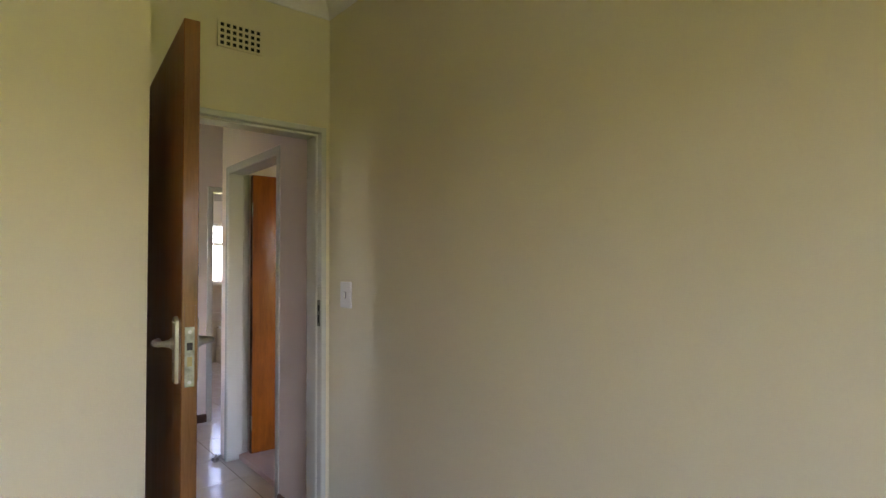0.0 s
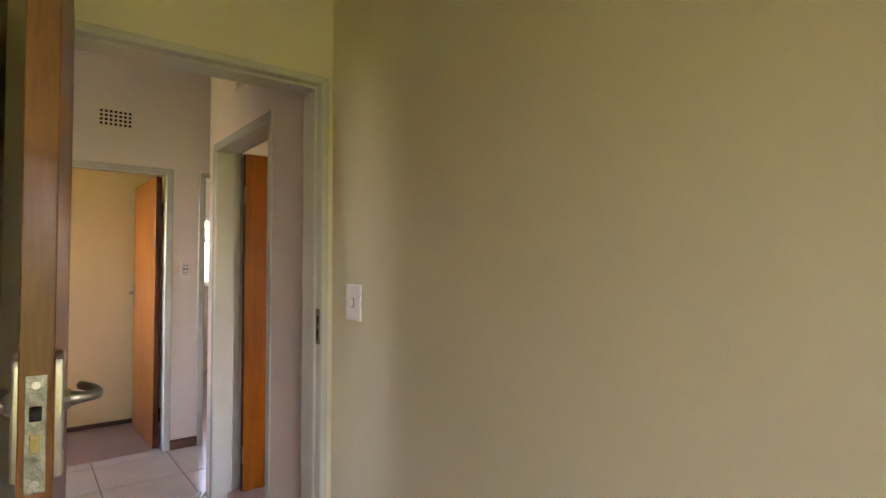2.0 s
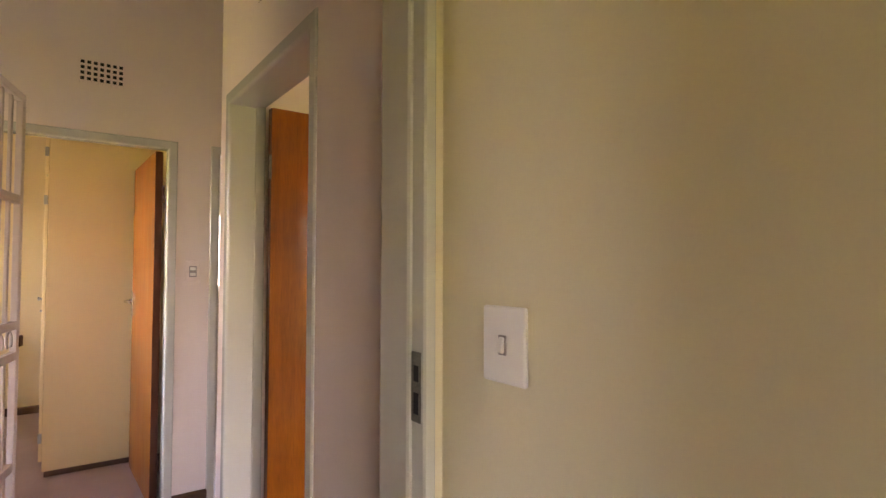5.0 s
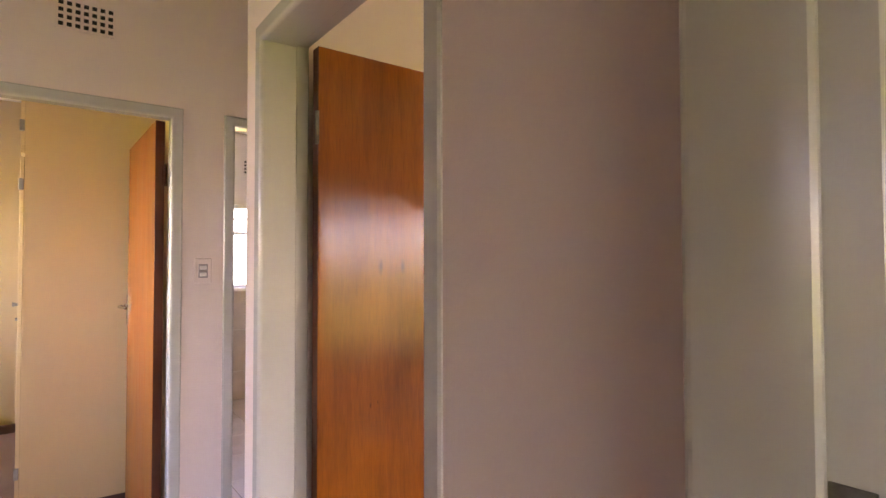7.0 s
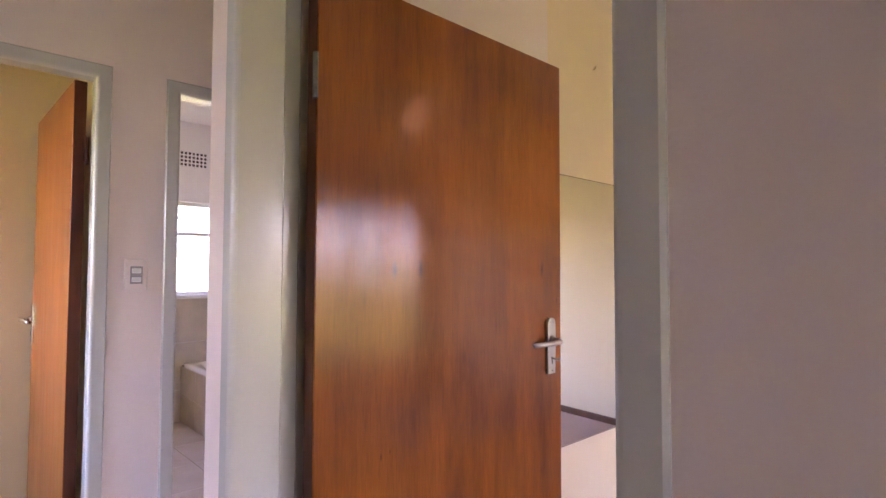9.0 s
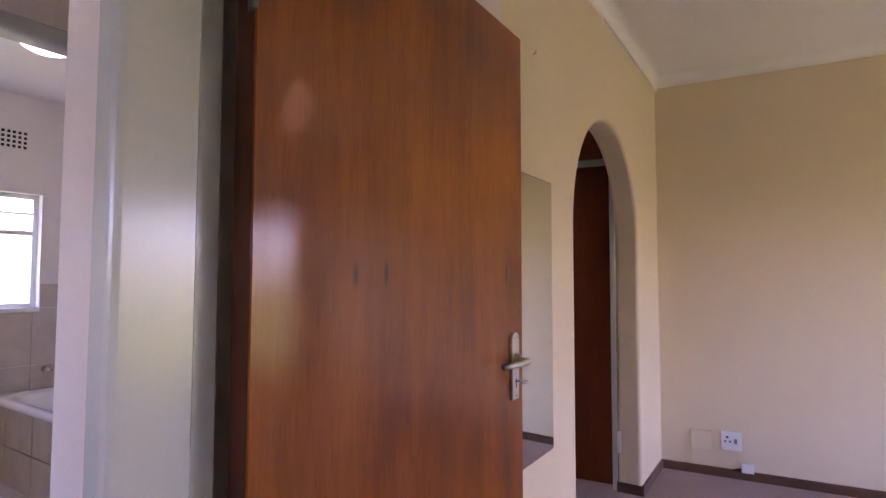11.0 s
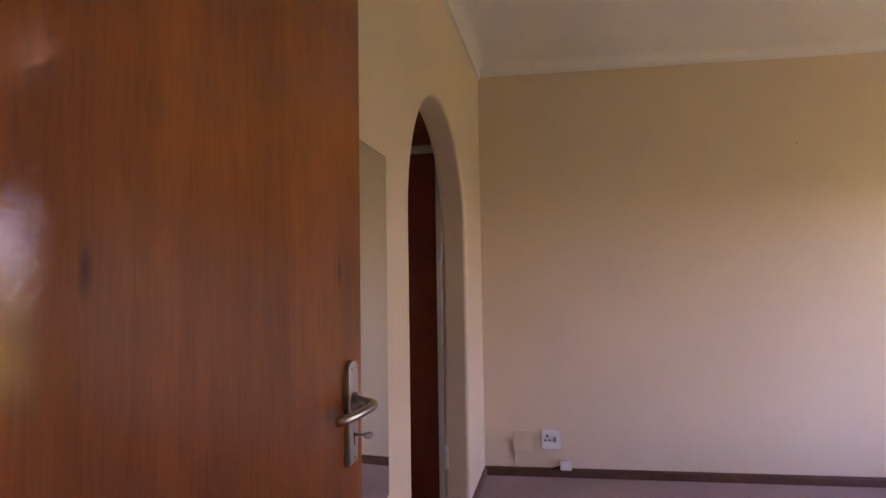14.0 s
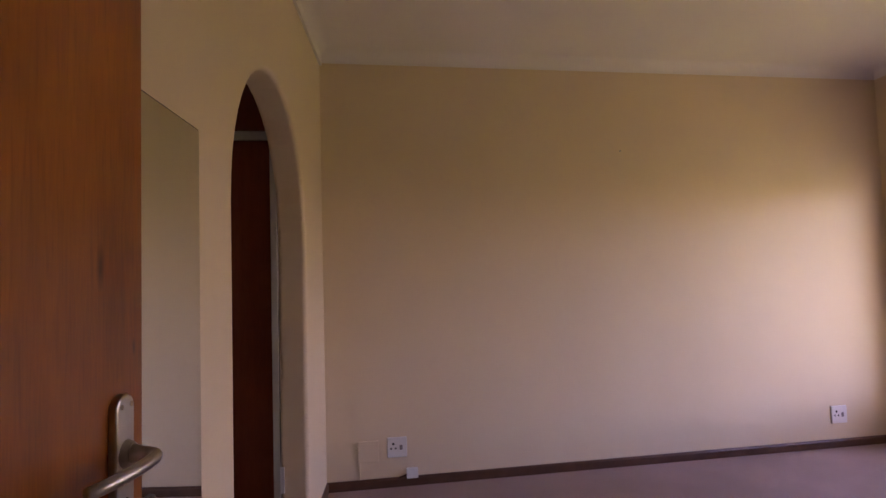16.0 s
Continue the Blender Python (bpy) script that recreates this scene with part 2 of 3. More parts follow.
def solid(name, bm, mat, label, category, kind="", m=None, smooth=False):
    ob = new(name, mesh_of(name, bm, mat, smooth))
    if m is not None:
        ob.matrix_world = m
    return tagged(ob, label, category, kind=kind)


def wall(name, mat, axis, a0, a1, t0, t1, z1, holes=(), label="", z0=0.0):
    """A wall along x or y from a0 to a1, t0 to t1 thick, with openings (a, b, bottom, top)."""
    bm = bmesh.new()

    def put(a, b, lo, hi):
        if b - a > 1e-4 and hi - lo > 1e-4:
            if axis == "x":
                box(bm, a, t0, lo, b, t1, hi)
            else:
                box(bm, t0, a, lo, t1, b, hi)

    at = a0
    for a, b, lo, hi in sorted(holes):
        put(at, a, z0, z1)
        put(a, b, z0, lo)
        put(a, b, hi, z1)
        at = b
    put(at, a1, z0, z1)
    return solid(name, bm, mat, label, "wall", "structure")


# ---------------------------------------------------------------- structure
FAR = Matrix.Translation((3.735, 1.63, 0)) @ Matrix.Rotation(math.atan2(0.9964, -0.0847), 4, "Z")
TOP = 3.15

# first bedroom
wall("wall_1", M_CREAMA, "y", -4.42, 0.195, 0.03, 0.14, TOP, label="long cream plastered bedroom wall")
wall("wall_2", M_CREAMA, "x", -1.05, 0.03, 0.06, 0.195, TOP, [(-0.825, -0.008, 0, 2.055)], "cream plastered wall with doorway and air vent")
wall("wall_3", M_CREAMA, "x", -3.72, -0.93, -0.67, -0.55, TOP, label="cream plastered wall return beside the door nook")
wall("wall_4", M_CREAMA, "y", -0.55, 0.06, -1.05, -0.93, TOP, label="cream plastered side of the door nook")
wall("wall_5", M_CREAMA, "y", -4.42, -0.67, -3.72, -3.6, TOP, label="cream plastered wall")
wall("wall_6", M_CREAMA, "x", -3.6, 0.03, -4.42, -4.3, TOP, [(-1.85, -0.3, 0.55, 1.95)], "cream plastered back wall with a window")
# hall
wall("wall_7", M_HALL, "y", 0.195, 1.667, 0.008, 0.14, TOP, [(0.646, 1.54, 0, 2.055)], "pinkish white hall wall with a bedroom doorway")
wall("wall_8", M_HALL, "x", -3.6, 2.0, 2.632, 2.715, TOP, [(-0.885, -0.025, 0, 2.055), (0.206, 1.015, 0, 2.055)], "pinkish white hall wall with two doorways")
wall("wall_9", M_HALL, "y", 0.5, 1.25, -1.05, -0.93, TOP, label="pinkish white plastered pier carrying the gate")
wall("wall_10", M_HALL, "x", -3.6, -1.05, 0.06, 0.195, TOP, label="pinkish white passage wall")
wall("wall_11", M_HALL, "y", 0.06, 2.75, -3.72, -3.6, TOP, [(1.4, 2.5, 0.7, 2.35)], "pinkish white passage end wall with a window")
wall("wall_12", M_HALL, "y", 1.667, 2.632, 1.12, 1.24, TOP, label="pinkish white lobby wall")
wall("wall_13", M_HALL, "x", 0.14, 1.12, 1.555, 1.667, TOP, label="plastered wall behind the open bedroom door")
# second bedroom
wall("wall_14", M_CREAM, "x", 0.14, 4.4, -2.59, -2.45, TOP, [(1.9, 3.84, 0.4, 1.95)], "cream plastered wall with a window")
bm = bmesh.new()
box(bm, -4.25, -0.14, 0, 0.12, 0.0, TOP)
solid("wall_15", bm, M_CREAM, "long cream plastered bedroom wall with sockets", "wall", "structure", FAR)


def arch_wall(name, x0, x1, y0, y1, cx, r, spring):
    """A wall along x with a round-headed opening, its arrises softly rounded."""
    e, n = 0.02, 24
    bm = bmesh.new()
    box(bm, x0, y0, 0, cx - r - e, y1, TOP)
    box(bm, cx + r + e, y0, 0, x1, y1, TOP)
    # rows across the thickness: rounded front edge, straight soffit, rounded back edge
    prof = [(e, y0)] + [(e - e * math.sin(a), y0 + e - e * math.cos(a)) for a in (radians(22.5 * k) for k in range(1, 5))]
    prof += [(e - e * math.cos(a), y1 - e + e * math.sin(a)) for a in (radians(22.5 * k) for k in range(0, 5))]
    rows = []
    for off, y in prof:
        pts = [(cx - r - off, y, 0.0)]
        pts += [(cx - (r + off) * math.cos(math.pi * k / n), y, spring + (r + off) * math.sin(math.pi * k / n)) for k in range(n + 1)]
        pts += [(cx + r + off, y, 0.0)]
        rows.append([bm.verts.new(p) for p in pts])
    for a, b in zip(rows, rows[1:]):
        for k in range(len(a) - 1):
            bm.faces.new((a[k], a[k + 1], b[k + 1], b[k]))
    for row, y in ((rows[0], y0), (rows[-1], y1)):
        tops = [bm.verts.new((v.co.x, y, TOP)) for v in row[1:-1]]
        for k in range(n):
            bm.faces.new((row[k + 1], row[k + 2], tops[k + 1], tops[k]))
    ob = solid(name, bm, M_CREAM, "cream plastered wall with a round-headed archway", "wall", "structure")
    return ob


arch_wall("wall_16", 1.12, 3.735, 1.625, 1.765, 2.555, 0.585, 1.585)
wall("wall_17", M_CREAM, "x", 2.0, 4.2, 2.632, 2.75, TOP, label="cream dressing room wall")
# third bedroom and bathroom
wall("wall_18", M_YELLOW, "y", 2.715, 5.7, 0.05, 0.15, TOP, label="painted wall between bedroom and bathroom")
wall("wall_19", M_YELLOW, "x", -2.3, 0.05, 5.57, 5.7, TOP, label="cream plastered bedroom end wall")
wall("wall_20", M_YELLOW, "y", 2.715, 5.7, -2.02, -1.9, TOP, [(2.85, 4.75, 0.95, 2.05)], "cream plastered wall with a window")
wall("wall_21", M_WHITE, "x", 0.15, 2.1, 5.6, 5.72, TOP, [(0.40, 1.47, 1.12, 1.97)], "white bathroom wall with a window")
wall("wall_22", M_WHITE, "y", 2.715, 5.6, 2.0, 2.12, TOP, label="white bathroom side wall")

for nm, x0, y0, x1, y1, z, lab in (
        ("ceiling_1", -3.7, -4.4, 0.07, 0.1, 2.70, "white painted bedroom ceiling"),
        ("ceiling_2", -3.7, 0.1, 0.07, 2.69, 3.1, "white painted hall ceiling"),
        ("ceiling_3", 0.07, -2.75, 4.4, 1.61, 2.79, "white painted bedroom ceiling"),
        ("ceiling_4", 0.07, 1.61, 1.18, 2.69, 3.1, "white painted lobby ceiling"),
        ("ceiling_7", 1.18, 1.61, 4.4, 2.69, 2.70, "white painted dressing room ceiling"),
        ("ceiling_5", -3.5, 2.69, 0.1, 5.7, 2.70, "white painted bedroom ceiling"),
        ("ceiling_6", 0.1, 2.69, 2.1, 5.7, 2.70, "white painted bathroom ceiling")):
    bm = bmesh.new()
    box(bm, x0, y0, z, x1, y1, z + 0.5)
    solid(nm, bm, M_CEIL, lab, "ceiling", "structure")

bm = bmesh.new()
box(bm, -3.7, -4.4, -0.10, 0.05, 0.10, -0.002)
solid("floor_1", bm, M_CARPET, "mauve bedroom carpet", "floor", "structure")
bm = bmesh.new()
box(bm, 0.09, -2.59, -0.10, 4.5, 1.61, 0.035)
box(bm, 1.2, 1.61, -0.10, 4.5, 2.69, 0.035)
solid("floor_2", bm, M_CARPET, "mauve cut-pile bedroom carpet", "floor", "structure")
bm = bmesh.new()
box(bm, -3.5, 2.69, -0.10, 0.1, 5.7, -0.002)
solid("floor_3", bm, M_CARPET, "mauve bedroom carpet", "floor", "structure")

bm = bmesh.new()
box(bm, -200, -200, -0.5, 200, 200, -0.3)
solid("ground", bm, M_LAWN, "sunlit dry green lawn round the house", "ground", "structure")


def cornice(name, pts, z, mat=M_CEIL, size=0.075):
    """Coved gypsum cornice along a run of points; the room lies to the left of the run."""
    bm = bmesh.new()
    prof = [(0.0, 0.0)] + [(0.004 + (size - 0.004) * (1 - math.cos(a)), 0.002 + (size - 0.002) * math.sin(a)) for a in
            (radians(11.25 * k) for k in range(0, 9))] + [(0.0, size)]
    ps = [Vector((p[0], p[1], 0)) for p in pts]
    rows = []
    for i, p in enumerate(ps):
        da = (ps[i] - ps[i - 1]).normalized() if i else (ps[1] - ps[0]).normalized()
        db = (ps[i + 1] - ps[i]).normalized() if i < len(ps) - 1 else da
        na, nb = Vector((-da.y, da.x, 0)), Vector((-db.y, db.x, 0))
        mid = (na + nb) / max(0.2, 1 + na.dot(nb))
        rows.append([bm.verts.new((p.x + mid.x * u, p.y + mid.y * u, z - size + v)) for u, v in prof])
    for a, b in zip(rows, rows[1:]):
        for k in range(len(prof)):
            bm.faces.new((a[k], a[(k + 1) % len(prof)], b[(k + 1) % len(prof)], b[k]))
    return solid(name, bm, mat, "white coved plaster cornice", "cornice", "structure")


def far_point(s, d=0.0):
    p = FAR @ Vector((s, d, 0))
    return (p.x, p.y)


cornice("trim_1", [(0.03, -4.29), (0.03, 0.06), (-0.93, 0.06), (-0.93, -0.67), (-3.59, -0.67)], 2.70)
fe = far_point(-4.09)
cornice("trim_2", [(fe[0], -2.44), far_point(-0.005), (1.12, 1.625)], 2.79)
cornice("trim_3", [(0.14, 1.55), (0.14, -2.45), (fe[0], -2.45)], 2.79)


def skirting(name, runs, h=0.07, d=0.014, base=0.0):
    """Dark stained skirting boards: (x0, y0, x1, y1), the room to the left of each run."""
    top = thing(name, "dark stained wooden skirting board", "skirting", kind="structure")
    for x0, y0, x1, y1 in runs:
        a = math.atan2(y1 - y0, x1 - x0)
        length = math.hypot(x1 - x0, y1 - y0)
        bm = bmesh.new()
        prof = [(0, 0), (d, 0), (d, h - 0.012), (d - 0.006, h - 0.003), (d - 0.012, h), (0, h)]
        ends = [[bm.verts.new((s, u, v)) for u, v in prof] for s in (0.0, length)]
        for k in range(len(prof)):
            bm.faces.new((ends[0][k], ends[0][(k + 1) % 6], ends[1][(k + 1) % 6], ends[1][k]))
        bm.faces.new(ends[0])
        bm.faces.new(ends[1][::-1])
        ob = part("board", bm, M_SKIRT, top)
        ob.matrix_local = Matrix.Translation((x0, y0, base)) @ Matrix.Rotation(a, 4, "Z")
    return top


f0, f1 = far_point(0), far_point(-4.09)
skirting("baseboard_1", [(f1[0], f1[1], f0[0], f0[1]), (3.72, 1.625, 3.135, 1.625), (3.14, 1.61, 3.14, 1.77), (1.97, 1.625, 1.12, 1.625)], 0.062, 0.014, 0.03)
skirting("baseboard_2", [(0.185, 2.632, 0.0, 2.632), (0.008, 0.2, 0.008, 0.615)])
skirting("baseboard_3", [(0.03, -4.3, 0.03, 0.045), (-0.93, -0.67, -3.6, -0.67)])
skirting("baseboard_4", [(0.05, 5.57, -2.3, 5.57)])

# ---------------------------------------------------------------- doors


def door_frame(parent, w, h, depth, mat, lip=0.05):
    """Pressed steel frame round an opening 0..w, from y = 0 (rebate side) to depth."""
    prof = [(lip, 0.02), (lip, 0.004), (lip - 0.004, 0.0), (0.014, 0.0), (0.010, 0.004), (0.010, 0.042), (0.004, 0.042), (0.0, 0.046), (0.0, depth - 0.012), (0.001, depth - 0.0075), (0.0035, depth - 0.0035), (0.0075, depth - 0.001),
            (0.012, depth), (lip - 0.004, depth), (lip, depth - 0.004), (lip, depth - 0.02), (0.03, depth - 0.02), (0.03, 0.02)]
    bm = bmesh.new()
    rows = [[bm.verts.new(p(u, v)) for u, v in prof] for p in (
        lambda u, v: (-u, v, 0), lambda u, v: (-u, v, h + u), lambda u, v: (w + u, v, h + u), lambda u, v: (w + u, v, 0))]
    for a, b in zip(rows, rows[1:]):
        for k in range(len(prof)):
            bm.faces.new((a[k], a[(k + 1) % len(prof)], b[(k + 1) % len(prof)], b[k]))
    return part("door_frame", bm, mat, parent, "gloss-painted pressed steel frame")


def lever(parent, x, z, face, toward, key=False, out=1, metal=None):
    """Long-plate lever handle on a leaf face at y = face; out: +1 or -1 away from it; toward: the way the lever points in x."""
    bm = bmesh.new()
    t = bmesh.new()
    edge = [(-0.019, -0.105), (0.019, -0.105), (0.021, -0.02), (0.021, 0.055)]
    edge += [(0.021 * math.cos(c), 0.055 + 0.017 * math.sin(c)) for c in (radians(22.5 * k) for k in range(1, 8))]
    edge += [(-0.021, 0.055), (-0.021, -0.02)]
    f = t.faces.new([t.verts.new((x + u, 0, z + v)) for u, v in edge])
    up = bmesh.ops.extrude_face_region(t, geom=[f])["geom"]
    bmesh.ops.translate(t, verts=[g for g in up if isinstance(g, bmesh.types.BMVert)], vec=(0, 0.010, 0))
    rim = [e for e in t.edges if min(v.co.y for v in e.verts) > 0.009]
    bmesh.ops.bevel(t, geom=rim, offset=0.003, segments=2, affect="EDGES", profile=0.5)
    merge(bm, t)
    tube(bm, [(x, 0.008, z), (x, 0.018, z)], [0.0185, 0.0140], 14)
    bm.transform(Matrix.Translation((0, face, 0)) @ Matrix.Diagonal((1, out, 1, 1)))
    plate = part("handle_plate", bm, metal or M_STEEL, parent, "brushed nickel long plate", smooth=False)
    bm = bmesh.new()
    pts, rs = [(x, 0.008, z), (x, 0.03, z)], [0.0135, 0.0082]
    for k in range(1, 8):
        a = math.pi / 2 * k / 7
        pts.append((x + toward * 0.022 * (1 - math.cos(a)), 0.03 + 0.022 * math.sin(a), z))
        rs.append(0.0076)
    for k in range(1, 8):
        f = k / 7
        pts.append((x + toward * (0.022 + 0.095 * f), 0.052 - 0.022 * f * f, z - 0.004 * f))
        rs.append(0.0076 - 0.0008 * f)
    tube(bm, pts, rs, 12)
    for v in bm.verts:
        v.co.z = z + (v.co.z - z) * 1.05
    bm.transform(Matrix.Translation((0, face, 0)) @ Matrix.Diagonal((1, out, 1, 1)))
    part("lever", bm, metal or M_STEEL, plate, smooth=True)
    bm = bmesh.new()
    tube(bm, [(x, 0.0095, z - 0.056), (x, 0.0106, z - 0.056)], 0.0045, 10)
    box(bm, x - 0.002, 0.0095, z - 0.074, x + 0.002, 0.0106, z - 0.056)
    bm.transform(Matrix.Translation((0, face, 0)) @ Matrix.Diagonal((1, out, 1, 1)))
    part("keyhole", bm, M_BLACK, plate)
    bm = bmesh.new()
    for sx, sz in ((0.011, 0.058), (-0.011, 0.058), (0.0, -0.094)):
        tube(bm, [(x + sx, 0.0095, z + sz), (x + sx, 0.0112, z + sz)], 0.0032, 8)
    bm.transform(Matrix.Translation((0, face, 0)) @ Matrix.Diagonal((1, out, 1, 1)))
    part("screw", bm, M_CHROME, plate)
    if key:
        bm = bmesh.new()
        tube(bm, [(x, 0.0, z - 0.056), (x, 0.030, z - 0.056)], 0.0028, 8)
        ring = [(x + 0.0065 * math.cos(a), 0.036 + 0.0065 * math.sin(a), z - 0.056 + 0.003 * math.cos(a)) for a in (2 * math.pi * k / 16 for k in range(17))]
        tube(bm, ring, 0.0017, 6, cap=False)
        bm.transform(Matrix.Translation((0, face, 0)) @ Matrix.Diagonal((1, out, 1, 1)))
        part("key", bm, M_STEEL, plate, "small steel key in the lock", smooth=True)
    return plate


def door_leaf(parent, m, w, h, mat, edge_mat, handle_x, toward, t=0.04, key=False, latch=False, handle_z=1.135, sides=(-1, 1), hinge_mat=None, metal=None):
    """Flush leaf: hinge edge at x = 0, thickness in y from 0 to t."""
    bm = bmesh.new()
    soft_box(bm, 0, 0, 0.008, w, t, h, 0.002, 1)
    leaf = part("leaf", bm, mat, parent, "flush varnished veneer leaf")
    leaf.matrix_local = m
    bm = bmesh.new()
    soft_box(bm, -0.002, 0.001, 0.009, 0.0, t - 0.001, h - 0.001, 0.0006, 1)
    part("hinge_edge", bm, edge_mat, leaf, "dark stained hinge edge")
    if -1 in sides:
        lever(leaf, handle_x, handle_z, 0.0, toward, key, -1, metal)
    if 1 in sides:
        lever(leaf, handle_x, handle_z, t, toward, False, 1, metal)
    for z in (0.25, 1.78):
        bm = bmesh.new()
        tube(bm, [(-0.006, -0.002, z - 0.05), (-0.006, -0.002, z + 0.05)], 0.006, 10)
        soft_box(bm, -0.004, 0.0, z - 0.05, -0.0022, 0.014, z + 0.05, 0.0005, 1)
        part("hinge", bm, hinge_mat or M_STEEL, leaf, "steel butt hinge")
    if latch:
        bm = bmesh.new()
        soft_box(bm, w - 0.0005, 0.0015, 0.01, w + 0.0006, t - 0.0015, h - 0.002, 0.0004, 1)
        part("latch_edge", bm, M_RAW, leaf, "worn pale wooden latch edge")
        bm = bmesh.new()
        soft_box(bm, w, 0.008, handle_z - 0.110, w + 0.002, 0.032, handle_z + 0.047, 0.0007, 1)
        lp = part("latch_plate", bm, M_LATCH, leaf, "worn tarnished latch plate")
        bm = bmesh.new()
        soft_box(bm, w + 0.002, 0.013, handle_z - 0.014, w + 0.0032, 0.027, handle_z + 0.006, 0.0004, 1)
        part("latch_bolt", bm, M_BLACK, lp)
        bm = bmesh.new()
        soft_box(bm, w + 0.002, 0.014, handle_z - 0.056, w + 0.0032, 0.026, handle_z - 0.031, 0.0004, 1)
        part("dead_bolt", bm, M_BRASS, lp)
        for z in (0.034, -0.098):
            bm = bmesh.new()
            tube(bm, [(w + 0.0018, 0.02, handle_z + z), (w + 0.0032, 0.02, handle_z + z)], 0.005, 10)
            part("screw", bm, M_STEEL, lp)
        bm = bmesh.new()
        for a, b, c, d in ((0.006, 0.007, 0.048, 0.103), (0.033, 0.034, 0.048, 0.103), (0.003, 0.037, 0.102, 0.103)):
            box(bm, w + 0.0004, a, handle_z + c, w + 0.0011, b, handle_z + d)
        part("patch_joint", bm, M_SKIRT, leaf)
    return leaf


door1 = thing("door_1", "open varnished wooden door in a pale steel frame", "door", pose(-0.80, 0.05, 0), kind="structure")
door_frame(door1, 0.772, 2.03, 0.155, M_FRAME, 0.037)
# leaf swung into the bedroom, its hinge at the far jamb
door_leaf(door1, pose(-0.022, -0.027, 0, 0, 0, -94.3), 0.905, 2.04, M_DOOR_A, M_EDGE, 0.848, -1, latch=True, handle_z=1.172, metal=M_SATIN)
bm = bmesh.new()
soft_box(bm, 0.7798, 0.010, 1.075, 0.7825, 0.041, 1.205, 0.0006, 1)
strike = part("strike_plate", bm, M_STRIKE, door1, "tarnished strike plate")
bm = bmesh.new()
soft_box(bm, 0.7788, 0.016, 1.15, 0.7800, 0.032, 1.18, 0.0004, 1)
soft_box(bm, 0.7788, 0.016, 1.09, 0.7800, 0.032, 1.13, 0.0004, 1)
part("strike_hole", bm, M_BLACK, strike)

door2 = thing("door_2", "glossy varnished wooden bedroom door standing open", "door", pose(0.155, 0.671, 0, 0, 0, 90), kind="structure")
door_frame(door2, 0.844, 2.03, 0.155, M_FRAMEH)
# in the frame's space: x runs along the wall, -y into the bedroom
door_leaf(door2, pose(0.792, -0.005, 0, 0, 0, -90) @ Matrix.Translation((0, -0.0, 0)), 0.90, 2.03, M_DOOR_B, M_EDGE, 0.838, -1, key=True, handle_z=1.135, hinge_mat=M_STRIKE)

door3 = thing("door_3", "orange varnished wooden door standing open", "door", pose(-0.05, 2.73, 0, 0, 0, 180), kind="structure")
door_frame(door3, 0.81, 2.03, 0.108, M_FRAMEH)
door_leaf(door3, pose(0.012, 0.022, 0, 0, 0, -88.7), 0.80, 2.03, M_DOOR_C, M_EDGE, 0.75, -1, handle_z=1.13, hinge_mat=M_EDGE, metal=M_CHROME)

door4 = thing("door_4", "stone grey steel bathroom door frame", "door frame", pose(0.99, 2.73, 0, 0, 0, 180), kind="structure")
door_frame(door4, 0.759, 2.03, 0.108, M_FRAMEH)

# ---------------------------------------------------------------- windows


def window(name, m, w, z0, z1, depth, lights, transom, label, pane_mat=None):
    """Steel casement in an opening 0..w along x, wall from y = 0 (room) to depth."""
    top = thing(name, label, "window", m, kind="structure")
    bm = bmesh.new()
    y0, y1, f = depth - 0.06, depth - 0.025, 0.035
    box(bm, 0, y0, z0, w, y1, z0 + f)
    box(bm, 0, y0, z1 - f, w, y1, z1)
    box(bm, 0, y0, z0 + f, f, y1, z1 - f)
    box(bm, w - f, y0, z0 + f, w, y1, z1 - f)
    for k in range(1, lights):
        x = w * k / lights
        box(bm, x - 0.018, y0, z0 + f, x + 0.018, y1, z1 - f)
    if transom:
        box(bm, f, y0 + 0.002, transom - 0.018, w - f, y1 - 0.002, transom + 0.018)
        box(bm, f, y0 + 0.008, (transom + z1) / 2 - 0.009, w - f, y1 - 0.008, (transom + z1) / 2 + 0.009)
    part("window_frame", bm, M_WINF, top, "white enamelled steel casement")
    bm = bmesh.new()
    box(bm, f * 0.5, y0 + 0.012, z0 + 0.01, w - f * 0.5, y0 + 0.016, z1 - 0.01)
    pane = part("pane", bm, pane_mat or M_GLASS, top)
    pane.visible_shadow = False
    bm = bmesh.new()
    soft_box(bm, -0.0, -0.025, z0 - 0.03, w, depth - 0.06, z0 + 0.004, 0.004, 1)
    part("window_sill", bm, M_WINF, top)
    return top


window("window_1", pose(-0.3, -4.3, 0, 0, 0, 180), 1.55, 0.55, 1.95, 0.12, 3, 1.6, "white steel casement window facing the garden")
window("window_2", pose(3.84, -2.45, 0, 0, 0, 180), 1.94, 0.4, 1.95, 0.14, 4, 1.6, "white steel casement window facing the garden")
window("window_3", pose(-1.9, 2.85, 0, 0, 0, 90), 1.9, 0.95, 2.05, 0.12, 3, 1.85, "white steel casement window facing the garden")
window("window_4", pose(0.40, 5.6, 0), 1.07, 1.12, 1.97, 0.12, 2, 1.68, "small bright white steel bathroom window", M_FROST)
window("window_5", pose(-3.6, 1.4, 0, 0, 0, 90), 1.1, 0.7, 2.35, 0.12, 2, 1.95, "tall white steel passage window")

# ---------------------------------------------------------------- wall fittings


